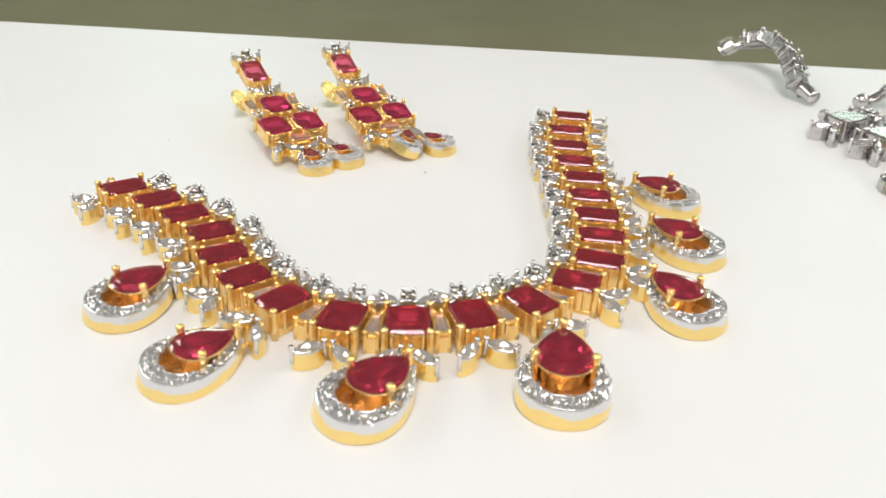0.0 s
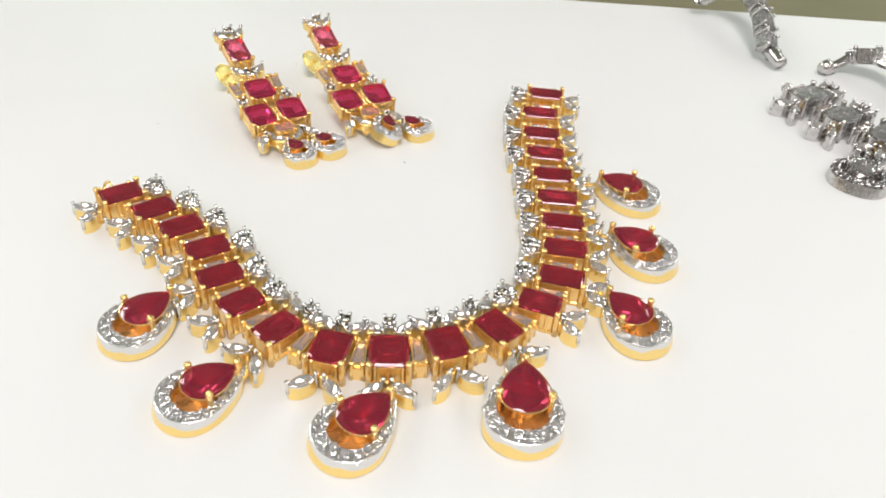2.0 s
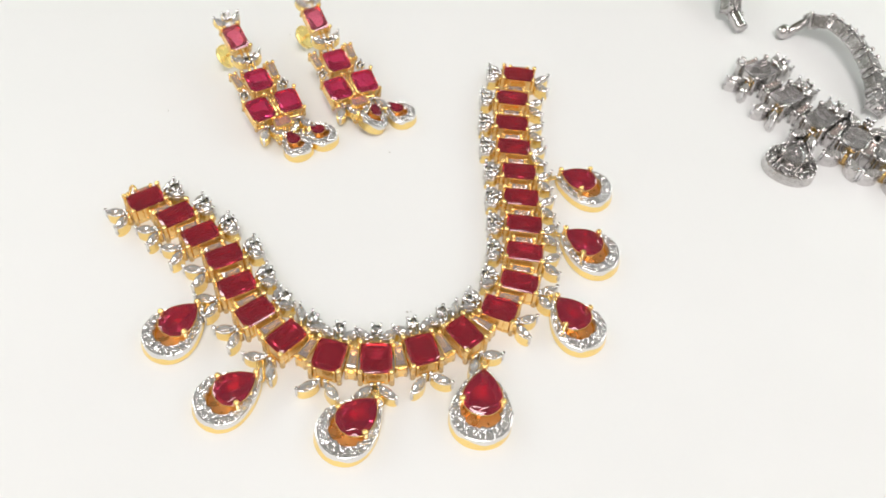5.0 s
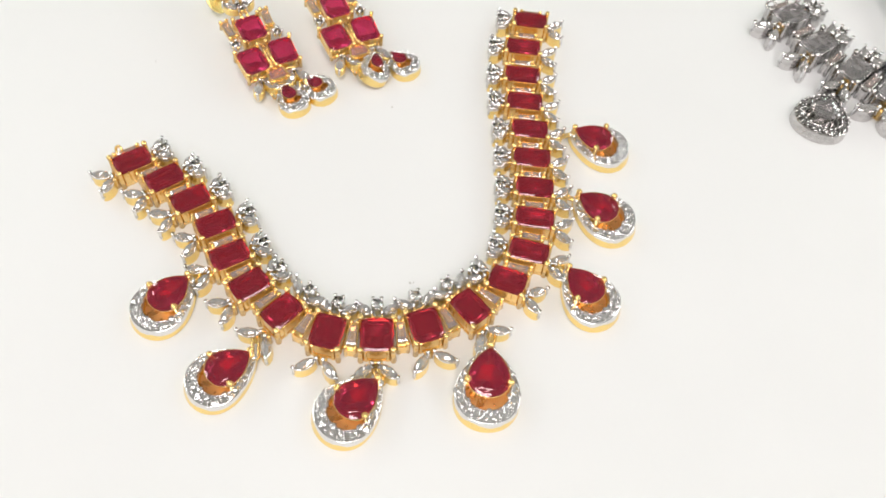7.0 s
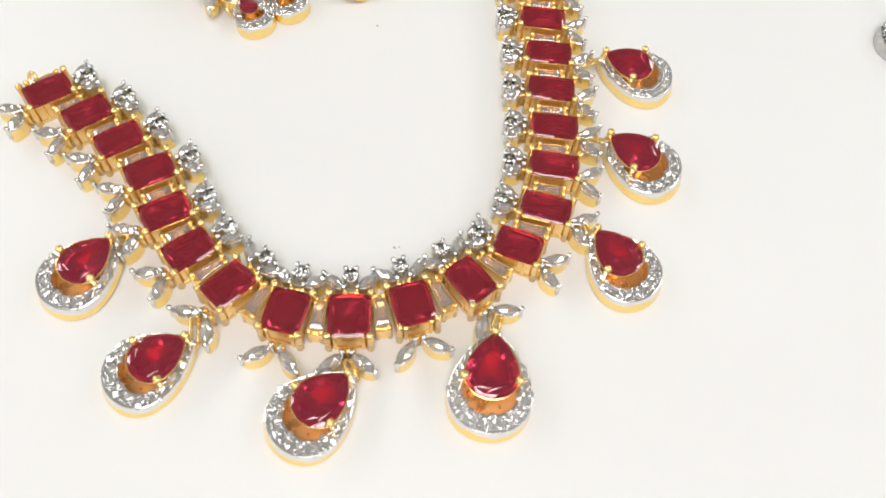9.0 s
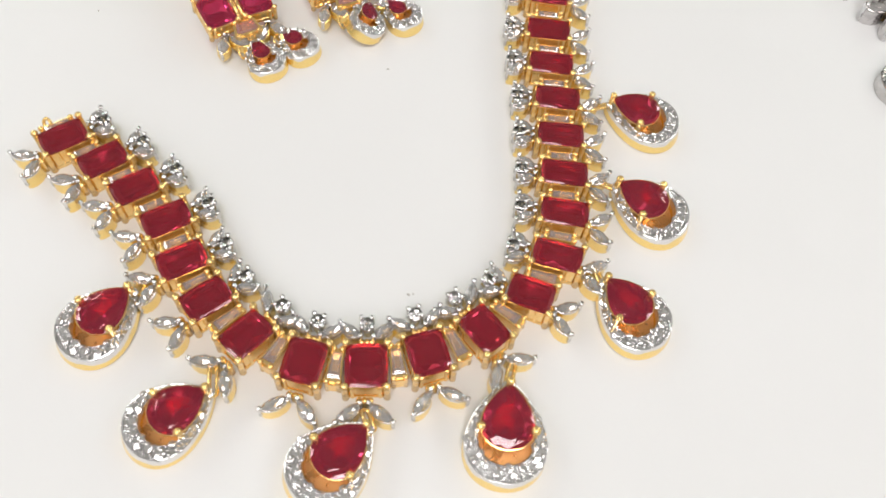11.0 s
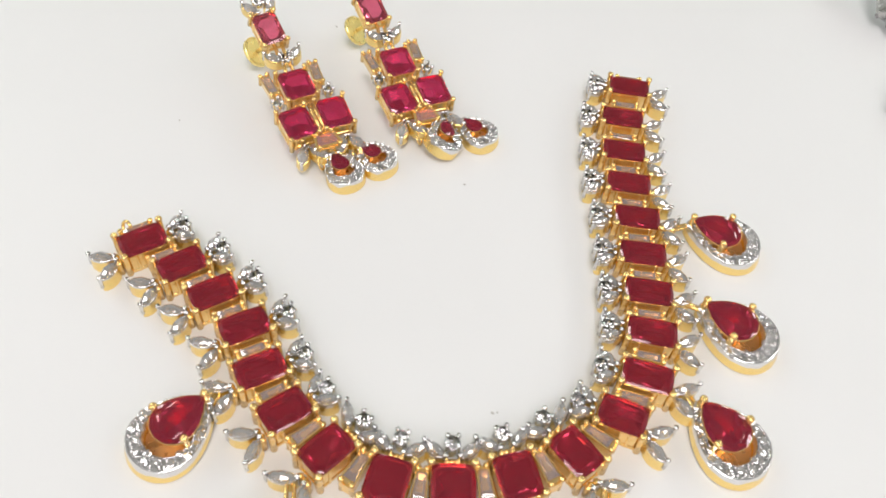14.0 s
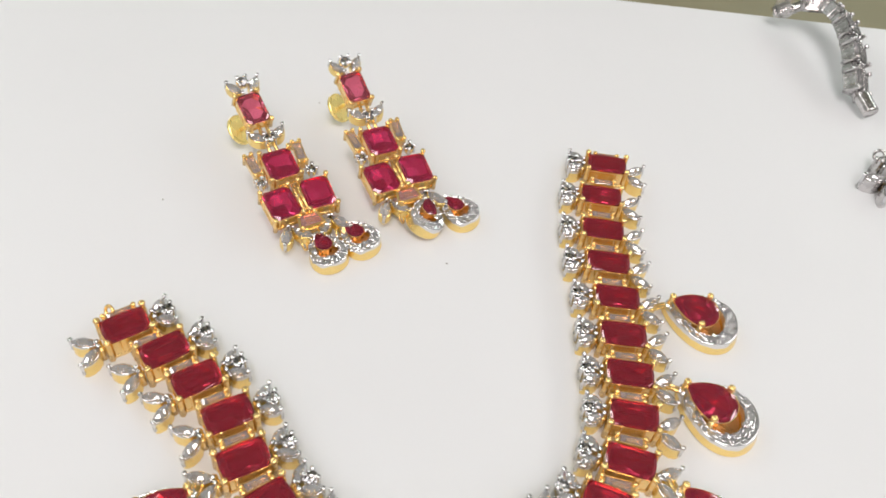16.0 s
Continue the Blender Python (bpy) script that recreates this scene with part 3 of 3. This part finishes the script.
def ruby_earring(x, y, turn, drops, label):
    root = new("ruby_earring")
    tagged(root, label, "earring", "pair of ruby earrings")
    root.matrix_basis = place(x, y, 0, turn)
    tilt = place(0, 0, 4.8, 0, 9)
    at = lambda px, py, rz=0.0: tilt @ place(px, py, 0, rz)
    # stud, lifted by its screw back: crown and one tall stone
    lifted = place(-0.4, 7.7, 5.6, 1.5, 25)
    up = lambda px, py, rz=0.0: lifted @ place(px, py, 0, rz)
    floret(root, 0, 0, 1.1, RHODIUM_LEAF, CLEAR, 1.9, up(0.5, 13.0))
    for px, rz in ((-1.5, 38), (2.5, -38)):
        leaf(root, 0, 0, 0, 1.8, 3.3, RHODIUM_LEAF, CLEAR, 1.7, up(px, 12.0, rz))
    # stones in four-prong baskets
    set_stone(root, "stud_setting", 4.9, 6.6, 2.8, GOLD, PALE_RUBY, up(0.2, 6.7, 3), prong_r=0.46, rise=0.75)
    set_stone(root, "stone_setting", 6.0, 6.8, 2.8, GOLD, PINK_RUBY, at(0.0, 0.0), prong_r=0.46, rise=0.75)
    set_stone(root, "stone_setting", 5.7, 6.9, 2.8, GOLD, PINK_RUBY, at(4.0, -8.4, -3), prong_r=0.46, rise=0.75, variant=1)
    set_stone(root, "stone_setting", 5.7, 6.9, 2.8, GOLD, PINK_RUBY, at(-3.1, -8.6, 3), prong_r=0.46, rise=0.75, variant=2)
    # flower link between stud and body
    floret(root, 0, 0, 1.15, RHODIUM_LEAF, CLEAR, 2.1, at(0.5, 7.0))
    for px, rz in ((-1.6, 46), (2.6, -46)):
        leaf(root, 0, 0, 0, 1.9, 3.5, RHODIUM_LEAF, CLEAR, 1.9, at(px, 7.9, rz))

    def joint(bm):
        for sx in (-0.7, 0.7):
            tube(bm, [(0.4 + sx, 3.0, 1.0), (0.4 + sx, 6.0, 1.1), (0.4 + sx, 9.2, 1.4), (0.4 + sx, 11.6, 2.4)], 0.38, 7)
        return True

    part("joint", cached(("joint",), joint), GOLD, root, at(0, 0))
    baguette(root, at(-4.6, 1.9, 5), 1.5, 1.5, 3.8, 2.1, GOLD, PINKISH)
    baguette(root, at(4.6, 2.2, -5), 1.5, 1.5, 3.8, 2.1, GOLD, PINKISH)
    for px in (-4.7, 5.2):
        floret(root, 0, 0, 0.9, RHODIUM_LEAF, CLEAR, 1.9, at(px, -2.6, 20))

    def bar(bm):
        for sx in (-0.38, 0.38):
            tube(bm, [(sx, yy, 2.9) for yy in (-2.9, 0, 2.9)], 0.3, 7)
        for k in range(5):
            post(bm, 0, -2.8 + 1.4 * k, 0.1, 2.8, 0.34, 6)
        return True

    part("middle_bar", cached(("middle_bar",), bar), GOLD, root, at(0.45, -8.4))
    baguette(root, at(0.5, -13.3), 4.0, 3.0, 2.3, 2.2, GOLD, ROSE)
    lower = place(0, 0, 2.6, 0, 5)
    for px, py, rz in ((-4.4, -14.2, -28), (-1.3, -14.4, 42), (3.0, -14.3, -40), (6.0, -14.6, 30)):
        leaf(root, 0, 0, 0, 2.1, 3.9, RHODIUM_LEAF, CLEAR, 1.7, lower @ place(px, py, 0, rz))
    # two small drops on jump rings
    for (px, py, pz, rz, rx, ry), hook in zip(drops, ((-1.8, -16.2), (4.8, -16.4))):
        pear_drop(root, place(px, py, pz, rz, rx, ry), 6.9, 8.2, 1.5, 2.4, 15, 0.6, (3.1, 4.2, 1.15, 3.0), GOLD, RHODIUM_HALO, DROP_RUBY, CLEAR, False)
        part("jump_ring", ring_mesh(1.0, 0.22, "gold"), GOLD, root, place(hook[0], hook[1], 1.9, 0, 25, 60))
    screw_back(root, (0.9, 13.6, 7.2), (-2.3, 16.4, 3.1), 3.1, BRIGHT_GOLD)
    return root


ruby_earring(-29.9, 209.8, 35.1, ((1.2, -18.9, 0.05, 8, 0, 0), (7.8, -18.3, 0.05, 22, 0, 0)), "gold chandelier earring with red stones, propped on its screw back")
ruby_earring(-12.8, 220.3, 31.6, ((1.8, -17.6, 1.3, -22, 0, 26), (9.2, -18.0, 0.05, 24, 0, 0)), "gold chandelier earring with red stones, one drop tipped over")

# ---- silver set at the table's edge ----
SILVER_LINKS = [(96.5, 239.1), (101.9, 229.7), (109.4, 222.3), (116.8, 216.4), (124.5, 211.9), (132.9, 209.1), (141.5, 208.5), (149.9, 210.5), (156.9, 215.5), (161.5, 222.9)]
SILVER_TURNS = [-56, -50, -44, -36, -28, -12, 4, 24, 46, 64]
silver_necklace = necklace("silver_necklace", SILVER_LINKS, SILVER_TURNS, DULL_SILVER, DULL_SILVER, SMOKE, SMOKE, SMOKE, "white_stone", 5,
                           "silver necklace set with white stones near the table edge", 1.18)
pear_drop(silver_necklace, place(95.8 - 128.4, 206.0 - 207.6, 0, -24) @ place(0, 1.6, 0), 12.4, 13.6, 1.95, 2.4, 25, 0.72, (5.6, 7.4, 0.6, 3.6), DULL_SILVER, DULL_SILVER, SMOKE, SMOKE, True)


def silver_earring(path, label, rubber):
    """A flexible earring that stands in an arch: joints of stone settings along a bent line."""
    root = new("silver_earring")
    tagged(root, label, "earring", "pair of silver earrings")
    base = Vector((path[1][0], path[1][1], 0))
    root.location = base * MM
    bends = [Vector(p) - base for p in path]
    pts = []
    for k in range(len(bends) - 1):
        pts += [bends[k], bends[k].lerp(bends[k + 1], 0.5)]
    pts.append(bends[-1])
    for i in range(2, len(pts) - 1):
        d = (pts[i + 1] - pts[i - 1]).normalized()
        up = (Vector((0.5, 0.35, 1.0)) - d * d.dot(Vector((0.5, 0.35, 1.0)))).normalized()
        m = Matrix((up.cross(d) * -1, d, up)).transposed().to_4x4()
        m = Matrix.Translation((pts[i] - up * 3.0) * MM) @ m
        if i % 2:
            set_stone(root, "stone_setting", 5.0, 5.2, 3.4, DULL_SILVER, SMOKE, m, "white_stone")
        else:
            floret(root, 0, 0, 0.9, DULL_SILVER, SMOKE, 2.7, m)
            for px, rz in ((-1.9, 30), (1.9, -30)):
                leaf(root, px, 0, rz, 1.4, 2.8, DULL_SILVER, SMOKE, 2.3, m)

    def rail(bm):
        tube(bm, [tuple(p + Vector((0, 0, -1.6))) for p in pts], 1.3, 10)
        return True

    def barrel(bm):
        a, b = pts[-1], pts[-1] + Vector((1.8, -4.4, -1.1))
        tube(bm, [tuple(a.lerp(b, k)) for k in (0.0, 0.08, 0.5, 0.92, 1.0)], 1.8, 12)
        return True

    bm = bmesh.new()
    rail(bm)
    part("rail", finish(bm, "rail", True), DULL_SILVER, root)
    if rubber:
        bm = bmesh.new()
        barrel(bm)
        part("barrel", finish(bm, "barrel", True), DULL_SILVER, root)
    end = pts[0]

    def knob(bm):
        n = 14
        d = (pts[1] - end).normalized()
        side = d.cross(Vector((0, 0, 1))).normalized()
        up = side.cross(d)
        rings = []
        profile = ((-2.5, 1.0), (-2.0, 1.8), (-0.9, 2.5), (0.2, 2.6), (1.2, 2.4), (2.0, 1.6), (2.4, 0.8)) if rubber else ((-1.6, 0.9), (-1.3, 1.5), (0.0, 1.75), (1.4, 1.6), (1.8, 1.0))
        for t, r in profile:
            rings.append([tuple(end + d * t + r * (math.cos(2 * math.pi * k / n) * side + math.sin(2 * math.pi * k / n) * up)) for k in range(n)])
        loft(bm, rings)
        return True

    bm = bmesh.new()
    knob(bm)
    part("stud_back", finish(bm, "stud_back", True), RUBBER if rubber else DULL_SILVER, root, None, "clear rubber stud back" if rubber else "")
    if rubber:
        d = (pts[1] - end).normalized()
        bm = bmesh.new()
        tube(bm, [tuple(end + d * t) for t in (-2.9, -1.6, -1.5, 1.2, 1.3)], 1.45, 8)
        part("metal_nut", finish(bm, "metal_nut", False), DULL_SILVER, root)
    return root


silver_earring([(79.0, 294.4, 5.4), (83.8, 295.4, 8.2), (88.5, 293.0, 9.8), (91.2, 286.6, 10.2), (92.4, 278.2, 9.2), (92.8, 270.6, 6.6), (93.0, 263.8, 3.4)],
               "silver earring with white stones standing in an arch", True)
silver_earring([(106.6, 260.5, 2.2), (114.0, 265.0, 5.2), (119.6, 263.0, 6.6), (123.8, 257.0, 6.8), (126.4, 249.6, 6.4), (127.6, 242.0, 5.6), (127.6, 235.0, 4.6), (126.4, 230.0, 4.2)],
               "silver earring with white stones lying half on its side", False)

# ---- dust on the tabletop ----
def speck(x, y, r, turn):
    def build(bm):
        loft(bm, [marquise(r, r * 1.7, 0.0, 4), marquise(r * 1.2, r * 1.9, 0.08, 4), marquise(r * 0.6, r, 0.16, 4)])

    return tagged(part("dust_speck", cached(("dust_speck", r), build), SPECK, None, place(x, y, 0, turn)), "tiny grey speck of dust on the tabletop", "dust", "dust specks")


for x, y, r, turn in ((13.7, 152.9, 0.36, 60), (14.4, 153.1, 0.22, 10), (-28.6, 237.4, 0.3, 30), (3.9, 197.6, 0.3, 80), (-51.0, 203.0, 0.25, 0)):
    speck(x, y, r, turn)
